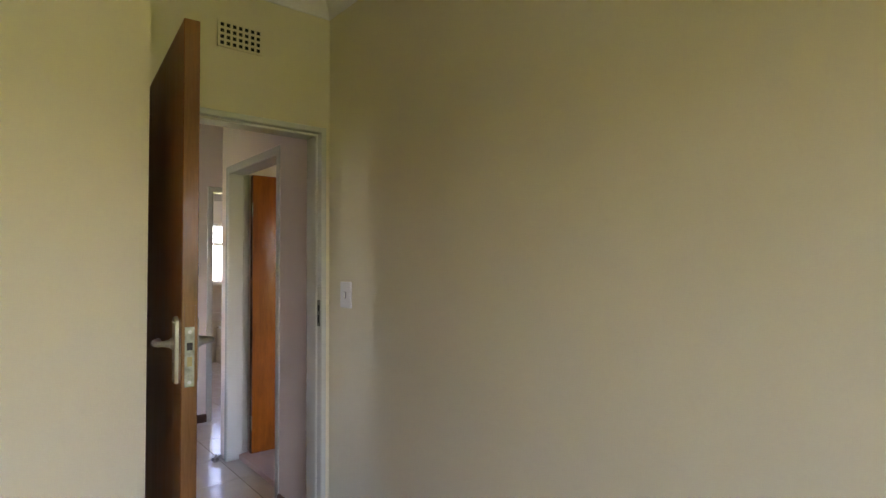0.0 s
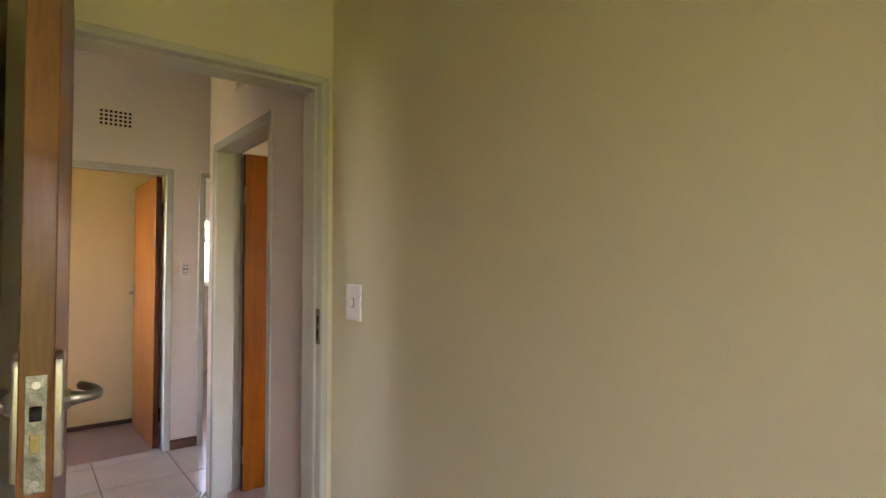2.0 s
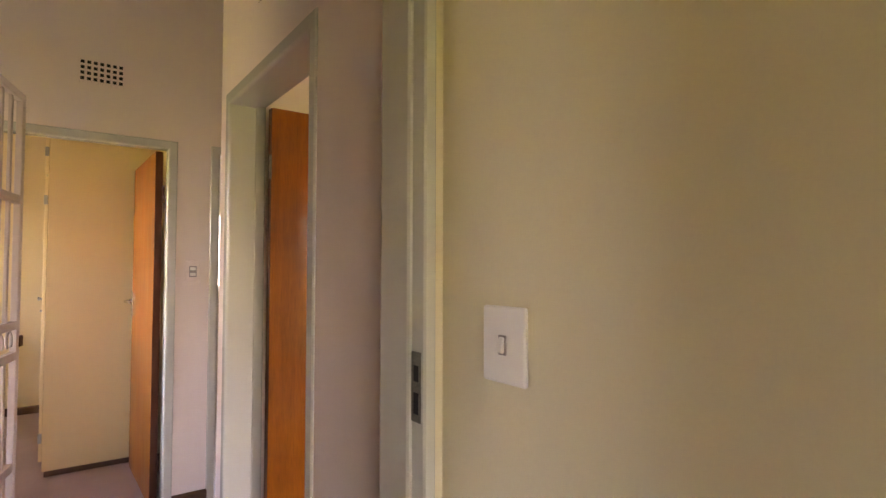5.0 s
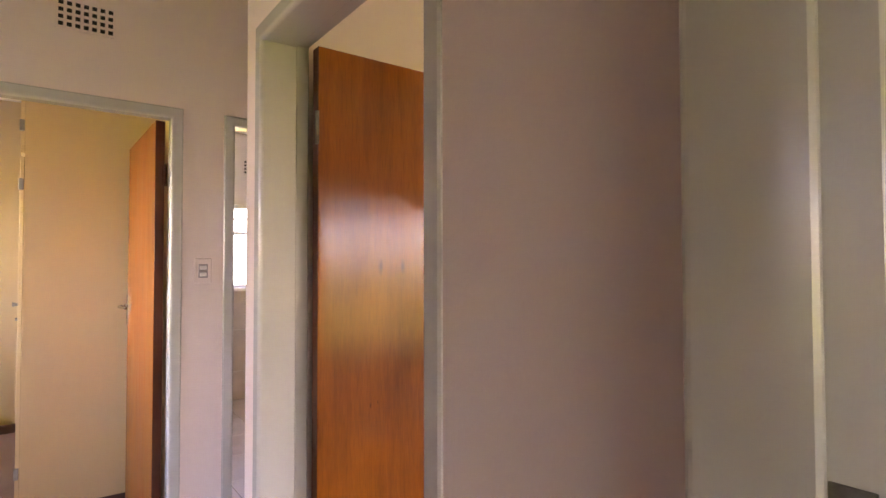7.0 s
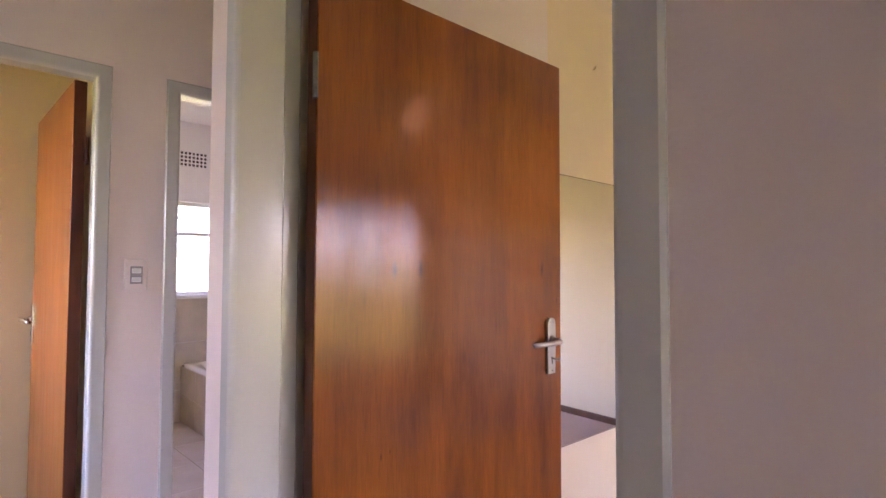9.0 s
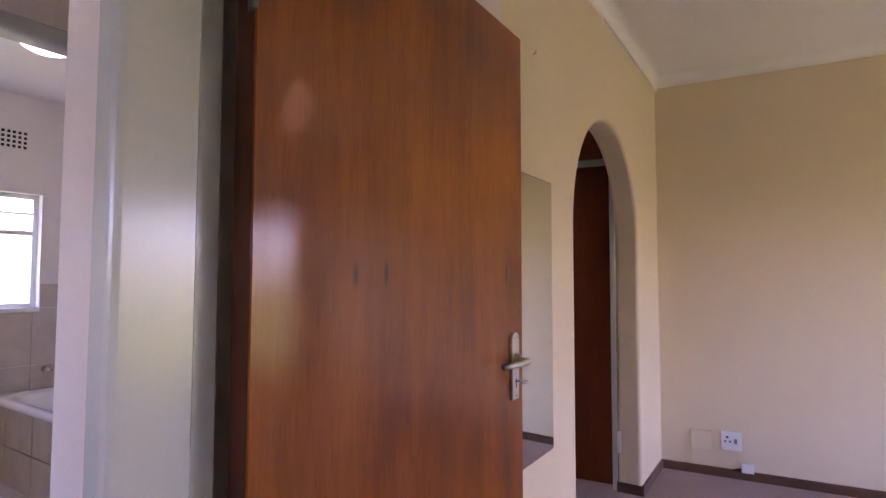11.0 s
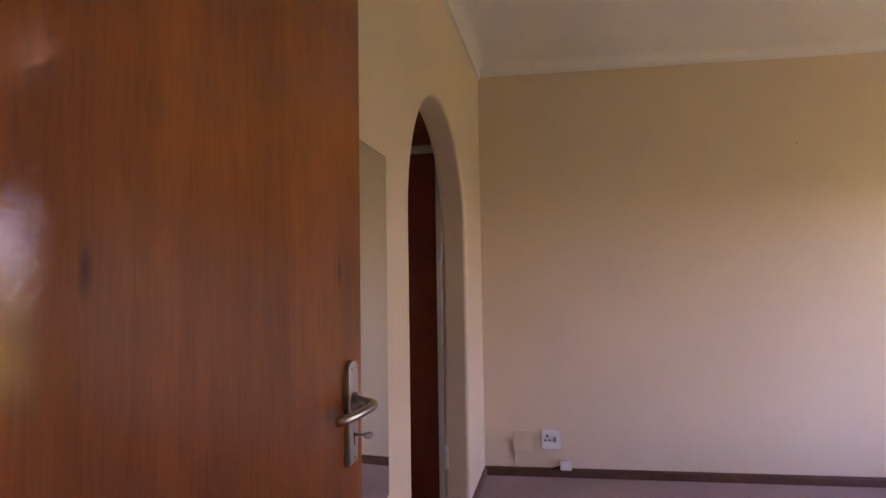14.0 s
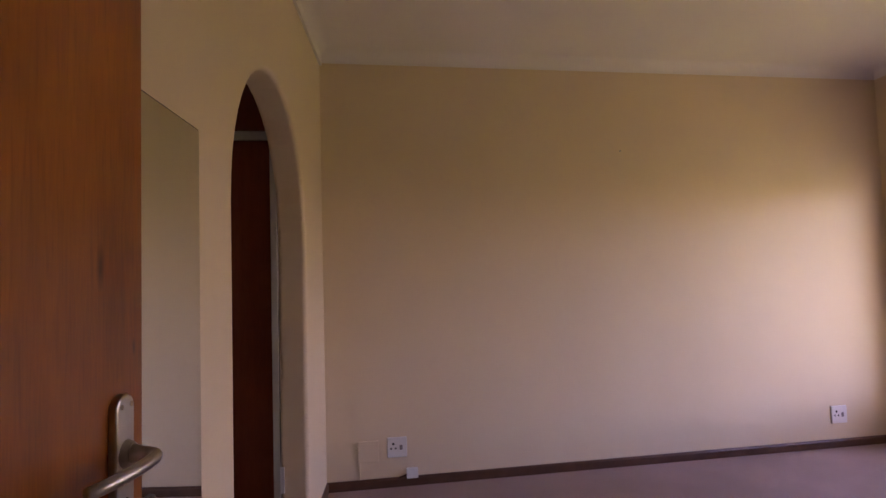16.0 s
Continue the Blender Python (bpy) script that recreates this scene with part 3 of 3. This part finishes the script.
def air_vent(m, w=0.19, h=0.11, nx=7, nz=4):
    """Cast vent of square holes, flush with the plaster; x along the wall, y out of it."""
    top = thing("air_vent", "painted air brick vent with square dark holes", "vent", m)
    bm = bmesh.new()
    px, pz = w / nx, h / nz
    hx, hz = px * 0.30, pz * 0.30
    box(bm, -0.006, 0.0, -0.006, w + 0.006, 0.0012, h + 0.006)
    part("backing", bm, M_BLACK, top)
    bm = bmesh.new()
    xs = [-0.006] + [c for k in range(nx) for c in ((k + 0.5) * px - hx, (k + 0.5) * px + hx)] + [w + 0.006]
    zs = [-0.006] + [c for k in range(nz) for c in ((k + 0.5) * pz - hz, (k + 0.5) * pz + hz)] + [h + 0.006]
    for i in range(0, len(xs) - 1, 2):
        box(bm, xs[i], 0.0012, zs[0], xs[i + 1], 0.0035, zs[-1])
    for i in range(1, len(xs) - 1, 2):
        for j in range(0, len(zs) - 1, 2):
            box(bm, xs[i], 0.0012, zs[j], xs[i + 1], 0.0035, zs[j + 1])
    part("grille", bm, VENT_MAT, top)
    return top


def light_switch(m, w, h, gangs, label, mat=None):
    top = thing("light_switch", label, "light switch", m)
    bm = bmesh.new()
    soft_box(bm, -w / 2, 0.0, -h / 2, w / 2, 0.010, h / 2, 0.004, 2)
    part("plate", bm, mat or M_PLATE, top)
    for k in range(gangs):
        z = (k - (gangs - 1) / 2) * 0.032
        bm = bmesh.new()
        soft_box(bm, *((-0.009, 0.009, z - 0.016, 0.009, 0.0125, z + 0.016) if gangs == 1 else (-0.02, 0.009, z - 0.0155, 0.02, 0.0125, z + 0.0155)), 0.001, 1)
        sur = part("surround", bm, M_PLATEG, top, "grey switch surround")
        bm = bmesh.new()
        soft_box(bm, *((-0.006, -0.004, -0.013, 0.006, 0.004, 0.013) if gangs == 1 else (-0.015, -0.004, -0.009, 0.015, 0.004, 0.009)), 0.0015, 1)
        rk = part("rocker", bm, M_PLATE, sur)
        rk.matrix_local = pose(0, 0.0135, z, 12, 0, 0)
    return top


def socket(m):
    """Square three-pin socket with its switch."""
    top = thing("wall_socket", "white three-pin wall socket on the cream wall", "socket", m, "wall sockets")
    bm = bmesh.new()
    soft_box(bm, -0.062, 0, -0.062, 0.062, 0.012, 0.062, 0.004, 2)
    part("plate", bm, M_PLATE, top)
    for x, z, r in ((0.024, 0.022, 0.0075), (0.038, -0.006, 0.006), (0.010, -0.006, 0.006)):
        bm = bmesh.new()
        tube(bm, [(x, 0.011, z), (x, 0.0128, z)], r, 12)
        part("pin_hole", bm, M_BLACK, top)
    bm = bmesh.new()
    soft_box(bm, -0.033, 0.010, -0.016, -0.015, 0.016, 0.014, 0.002, 1)
    part("rocker", bm, M_PLATEG, top)
    return top


VENT_MAT = M_CREAMA
air_vent(pose(-0.325, 0.06, 2.362, 0, 0, 180))
VENT_MAT = M_HALL
air_vent(pose(-0.275, 2.632, 2.345, 0, 0, 180), 0.205, 0.118)
air_vent(pose(0.008, 0.955, 2.315, 0, 0, 90), 0.20, 0.15, 7, 5)
VENT_MAT = M_WHITE
air_vent(pose(1.36, 5.6, 2.29, 0, 0, 180), 0.24, 0.14)

light_switch(pose(0.03, -0.120, 1.237, 0, 0, 90), 0.100, 0.125, 1, "white single light switch on the cream wall")
light_switch(pose(0.09, 2.632, 1.335, 0, 0, 180), 0.075, 0.118, 2, "wall-coloured light switch with two grey rockers", M_HALL)
socket(FAR @ pose(-0.440, 0, 0.277))
socket(FAR @ pose(-3.60, 0, 0.266))

plate = thing("cover_plate", "cream painted blank cover plate on the wall", "cover plate", FAR @ pose(-0.26, 0, 0.262))
bm = bmesh.new()
soft_box(bm, -0.064, 0, -0.064, 0.064, 0.013, 0.064, 0.003, 2)
part("plate", bm, M_CREAM, plate)
bm = bmesh.new()
tube(bm, [(0.052, 0.004, -0.06), (0.053, 0.004, -0.13), (0.052, 0.005, -0.19)], 0.003, 6)
part("cable", bm, M_CREAM, plate)

jbox = thing("junction_box", "small white plastic telephone box on the skirting", "junction box", FAR @ pose(-0.53, 0.0, 0.085))
bm = bmesh.new()
soft_box(bm, -0.036, 0.0, 0.0, 0.036, 0.03, 0.06, 0.004, 2)
part("cover", bm, M_PLATE, jbox)
bm = bmesh.new()
tube(bm, [(0.034, 0.015, 0.02), (0.06, 0.012, 0.012), (0.085, 0.012, 0.004)], 0.006, 6)
part("cable", bm, M_EDGE, jbox)

bm = bmesh.new()
tube(bm, [(0, 0, 0), (0, 0.012, 0.002)], 0.004, 8)
solid("wall_nail", bm, M_STEEL, "small steel nail in the cream wall", "nail", m=FAR @ pose(-2.02, 0, 2.16))
bm = bmesh.new()
soft_box(bm, -0.02, 0, -0.03, 0.02, 0.03, 0.03, 0.004, 2)
solid("wall_sensor", bm, M_PLATE, "small white alarm sensor on the hall wall", "sensor", m=pose(-0.89, 2.632, 2.51, 0, 0, 180))
bm = bmesh.new()
tube(bm, [(0, 0, 0), (0.0, 0.012, 0.0), (0.003, 0.013, 0.012)], 0.0025, 8)
solid("wall_hook", bm, M_CREAM, "small painted hook on the cream wall", "hook", m=pose(1.53, 1.625, 2.19, 0, 0, 180))

mirror = thing("wall_mirror", "frameless rectangular mirror on the cream wall", "mirror", pose(1.682, 1.625, 0.70, 0, 0, 180))
bm = bmesh.new()
box(bm, -0.0025, 0.0, -0.0025, 0.5125, 0.006, 1.0225)
part("backing", bm, M_EDGE, mirror)
bm = bmesh.new()
soft_box(bm, 0, 0.004, 0, 0.51, 0.009, 1.02, 0.002, 1)
part("silvered_glass", bm, M_MIRROR, mirror)

# ---------------------------------------------------------------- hall
gate = thing("security_gate", "white painted steel security gate standing open", "gate", pose(-0.89, 1.255, 0, 0, 0, 90 - 13.8))
GW = 0.85


def flat(name, x0, z0, x1, z1, y0=-0.012, y1=0.012, parent=gate):
    bm = bmesh.new()
    soft_box(bm, x0, y0, z0, x1, y1, z1, 0.002, 1)
    return part(name, bm, M_GATE, parent)


flat("stile", 0, 0.04, 0.035, 2.08)
flat("stile", GW - 0.035, 0.04, GW, 2.08)
for z in (0.04, 0.53, 0.98, 1.105, 1.62, 2.045):
    flat("rail", 0.035, z, GW - 0.035, z + 0.035)
for k in range(7):
    x = 0.035 + (GW - 0.07) * (k + 1) / 8
    for z0, z1 in ((0.075, 0.53), (0.565, 0.98), (1.14, 1.62), (1.655, 2.045)):
        flat("bar", x - 0.011, z0, x + 0.011, z1, -0.006, 0.006)
for k in range(8):
    x = 0.035 + (GW - 0.07) * (k + 0.5) / 8
    bm = bmesh.new()
    s = [(x + 0.028 * math.cos(a), 0, 1.06 + 0.040 * math.sin(a)) for a in (math.pi * j / 10 for j in range(-2, 13))]
    tube(bm, s, 0.006, 6)
    part("scroll", bm, M_GATE, gate)
bm = bmesh.new()
soft_box(bm, GW - 0.01, -0.016, 1.03, GW + 0.03, 0.016, 1.075, 0.002, 1)
part("lock_bolt", bm, M_EDGE, gate, "dark steel lock bolt")

stop = thing("door_stop", "chrome door holder on the tiled floor", "door stop", pose(-0.045, 1.585, 0, 0, 0, 60))
bm = bmesh.new()
soft_box(bm, -0.03, -0.018, 0, 0.03, 0.018, 0.006, 0.002, 1)
part("base", bm, M_STEEL, stop)
for y in (-0.014, 0.014):
    bm = bmesh.new()
    tube(bm, [(-0.04, y, 0.024), (0.04, y, 0.024)], 0.0125, 12)
    part("roller", bm, M_SATIN, stop)

# ---------------------------------------------------------------- dressing room wardrobe
ward = thing("wardrobe", "dark red-brown built-in wardrobe in the dressing room", "wardrobe", pose(3.225, 1.80, 0, 0, 0, 94))
bm = bmesh.new()
box(bm, 0.0, -0.6, 0, 0.82, -0.022, 2.62)
part("body", bm, M_WARD, ward)
for x0, x1 in ((0.002, 0.408), (0.412, 0.818)):
    bm = bmesh.new()
    soft_box(bm, x0, -0.02, 0.01, x1, 0.0, 2.085, 0.002, 1)
    part("door", bm, M_WARD, ward)
    bm = bmesh.new()
    soft_box(bm, x0, -0.02, 2.145, x1, 0.0, 2.60, 0.002, 1)
    part("upper_door", bm, M_WARD, ward)
bm = bmesh.new()
soft_box(bm, 0.0, -0.02, 2.092, 0.82, 0.004, 2.138, 0.002, 1)
part("rail", bm, M_FRAMEH, ward, "pale horizontal rail between the doors")
bm = bmesh.new()
soft_box(bm, 3.14, 1.766, 0, 3.215, 1.80, 2.6, 0.003, 1)
solid("trim_4", bm, M_FRAMEH, "pale upright trim beside the wardrobe", "trim", "structure")
bm = bmesh.new()
soft_box(bm, 3.128, 1.745, 0.27, 3.142, 1.765, 0.40, 0.002, 1)
solid("hinge_plate", bm, M_PLATE, "small white catch on the archway edge", "catch")

# ---------------------------------------------------------------- second bedroom ceiling lamp
M_BULB = bpy.data.materials.new("warm lamp glass")
M_BULB.use_nodes = True
_e = M_BULB.node_tree.nodes["Principled BSDF"]
_e.inputs["Base Color"].default_value = (0.9, 0.85, 0.75, 1)
_e.inputs["Emission Color"].default_value, _e.inputs["Emission Strength"].default_value = (1.0, 0.62, 0.30, 1), 0.7
lampc = thing("ceiling_light", "lit warm glass ceiling light", "ceiling light", pose(2.7, -1.25, 2.79))
bm = bmesh.new()
tube(bm, [(0, 0, 0), (0, 0, -0.025)], [0.07, 0.07], 24)
part("base", bm, M_WINF, lampc)
bm = bmesh.new()
tube(bm, [(0, 0, -0.025 - 0.09 * math.sin(a)) for a in (radians(10 * k) for k in range(9))], [0.075 * math.cos(radians(10 * k)) + 0.001 for k in range(9)], 24)
part("shade", bm, M_BULB, lampc, "glowing warm glass shade", smooth=True)

# ---------------------------------------------------------------- third bedroom
cup = thing("built_in_cupboard", "cream painted built-in cupboard on a dark plinth", "cupboard", pose(-0.6, 3.6, 0))
bm = bmesh.new()
box(bm, 0.0, 0.0, 0.038, 0.648, 1.95, 2.6)
part("body", bm, M_PANEL, cup)
bm = bmesh.new()
box(bm, 0.012, 0.006, 0.0, 0.648, 1.95, 0.038)
part("plinth", bm, M_SKIRT, cup, "dark stained plinth")
for y0 in (0.02, 0.5, 0.98, 1.46):
    for z0, z1 in ((0.1, 1.95), (1.97, 2.58)):
        bm = bmesh.new()
        soft_box(bm, -0.02, y0, z0, -0.001, y0 + 0.465, z1, 0.002, 1)
        d = part("door", bm, M_PANEL, cup)
        for z in (z0 + 0.15, z1 - 0.15):
            bm = bmesh.new()
            soft_box(bm, -0.026, y0 - 0.012, z - 0.03, -0.004, y0 + 0.004, z + 0.03, 0.002, 1)
            part("hinge", bm, M_STEEL, d)
bm = bmesh.new()
tube(bm, [(-0.02, 0.06, 1.15), (-0.045, 0.06, 1.15)], [0.006, 0.012], 10)
part("knob", bm, M_STEEL, cup)
bm = bmesh.new()
tube(bm, [(-0.02, 0.06, 1.07), (-0.032, 0.06, 1.07)], [0.008, 0.008], 10)
part("key_lock", bm, M_STEEL, cup)

# ---------------------------------------------------------------- bathroom
bath = thing("bathtub", "white enamel bath with a tiled side", "bathtub", pose(1.16, 4.0, 0))
bm = bmesh.new()
W, L, H = 0.84, 1.6, 0.52
n = 40


def oval(rx, ry, z, e=0.45):
    return [bm.verts.new((W / 2 + rx * math.copysign(abs(math.cos(a)) ** e, math.cos(a)), L / 2 + ry * math.copysign(abs(math.sin(a)) ** e, math.sin(a)), z)) for a in (2 * math.pi * k / n for k in range(n))]


rows = [oval(W / 2, L / 2, H - 0.03, 0.16), oval(W / 2, L / 2, H, 0.16), oval(W / 2 - 0.07, L / 2 - 0.08, H), oval(W / 2 - 0.09, L / 2 - 0.11, H - 0.03), oval(W / 2 - 0.15, L / 2 - 0.25, 0.16), oval(W / 2 - 0.22, L / 2 - 0.35, 0.13)]
for a, b in zip(rows, rows[1:]):
    for k in range(n):
        bm.faces.new((a[k], a[(k + 1) % n], b[(k + 1) % n], b[k]))
bm.faces.new(rows[-1])
part("tub", bm, M_TUB, bath, smooth=True)
bm = bmesh.new()
box(bm, 0.012, 0.012, 0, 0.03, L - 0.002, H - 0.025)
box(bm, 0.03, 0.012, 0, W - 0.002, 0.03, H - 0.025)
part("panel_core", bm, M_GROUT, bath)
for k in range(4):
    for z0, z1 in ((0.003, 0.24), (0.244, H - 0.028)):
        bm = bmesh.new()
        soft_box(bm, 0.004, 0.005 + 0.4 * k, z0, 0.012, 0.401 + 0.4 * k - (0.008 if k == 3 else 0), z1, 0.001, 1)
        part("tile", bm, M_WTILE, bath)
for x, z in ((0.56, 0.66), (0.36, 0.66)):
    tp = thing("bath_tap", "chrome bath tap on the tiled wall", "tap", pose(1.16 + x, 5.588, z), "bath taps")
    bm = bmesh.new()
    tube(bm, [(0, 0, 0), (0, -0.035, 0), (0, -0.05, 0)], [0.022, 0.015, 0.012], 12)
    part("body", bm, M_CHROME, tp, smooth=True)
    bm = bmesh.new()
    tube(bm, [(0, -0.045, 0), (0, -0.075, 0)], [0.026, 0.022], 12)
    part("knob", bm, M_CHROME, tp, smooth=True)

lampb = thing("ceiling_light", "round opal glass ceiling light", "ceiling light", pose(0.94, 4.2, 2.70))
bm = bmesh.new()
tube(bm, [(0, 0, 0), (0, 0, -0.03)], [0.12, 0.12], 28)
part("base", bm, M_WINF, lampb)
bm = bmesh.new()
tube(bm, [(0, 0, -0.03 - 0.11 * math.sin(a)) for a in (radians(10 * k) for k in range(9))] , [0.16 * math.cos(radians(10 * k)) + 0.001 for k in range(9)], 28)
part("shade", bm, M_OPAL, lampb, smooth=True)

# ---------------------------------------------------------------- tiles, piece by piece
T, G = 0.465, 0.005
tile_mesh = {}


def floor_tile(parent, x0, y0, x1, y1):
    w, d = round(x1 - x0, 4), round(y1 - y0, 4)
    if w < 0.02 or d < 0.02:
        return
    key = (w, d)
    if key not in tile_mesh:
        bm = bmesh.new()
        soft_box(bm, 0, 0, -0.008, w, d, 0.0, 0.0015, 1)
        tile_mesh[key] = mesh_of("tile", bm, M_TILE)
    ob = new("tile", tile_mesh[key])
    ob.parent = parent
    ob.location = (x0, y0, 0.001 * (random.random() - 0.5))


def tiled_floor(name, areas, label):
    bm = bmesh.new()
    for x0, y0, x1, y1 in areas:
        box(bm, x0, y0, -0.10, x1, y1, -0.003)
    fl = solid(name, bm, M_GROUT, label, "floor", "structure")
    ox, oy = -0.022, 2.09
    for x0, y0, x1, y1 in areas:
        for i in range(math.floor((x0 - ox) / T), math.ceil((x1 - ox) / T)):
            for j in range(math.floor((y0 - oy) / T), math.ceil((y1 - oy) / T)):
                a, b = ox + i * T + G / 2, oy + j * T + G / 2
                floor_tile(fl, max(a, x0), max(b, y0), min(a + T - G, x1), min(b + T - G, y1))


tiled_floor("floor_4", [(-3.6, 0.10, -1.0, 2.69), (-1.0, 0.10, 0.09, 2.69)], "cream glazed ceramic tile hall floor")
tiled_floor("floor_5", [(0.09, 1.6, 1.2, 2.69), (0.15, 2.69, 2.0, 5.6)], "cream glazed ceramic tile bathroom floor")

splash = thing("wall_tiles", "beige glazed bathroom wall tiles", "wall tiles", pose(0.15, 5.6, 0), kind="structure")
wt = {}
for i in range(5):
    for j in range(4):
        x0, x1 = 0.02 + 0.42 * i, min(0.02 + 0.42 * i + 0.416, 1.848)
        z0, z1 = j * 0.42 - 0.14, j * 0.42 + 0.276
        for a, b, c, d in (((x0, x1, z0, z1),) if z1 < 1.15 else ((x0, x1, z0, min(z1, 1.30)),)):
            if d > 1.12 and a < 1.27 and b > 0.25:
                d = 1.117
            elif d > 1.12 and a < 1.325 and b > 0.25:
                a = 1.325
            if d - c < 0.03 or b - a < 0.03:
                continue
            c = max(c, 0.0)
            bm = bmesh.new()
            soft_box(bm, a, -0.010, c, b, -0.001, d, 0.001, 1)
            part("tile", bm, M_WTILE, splash)
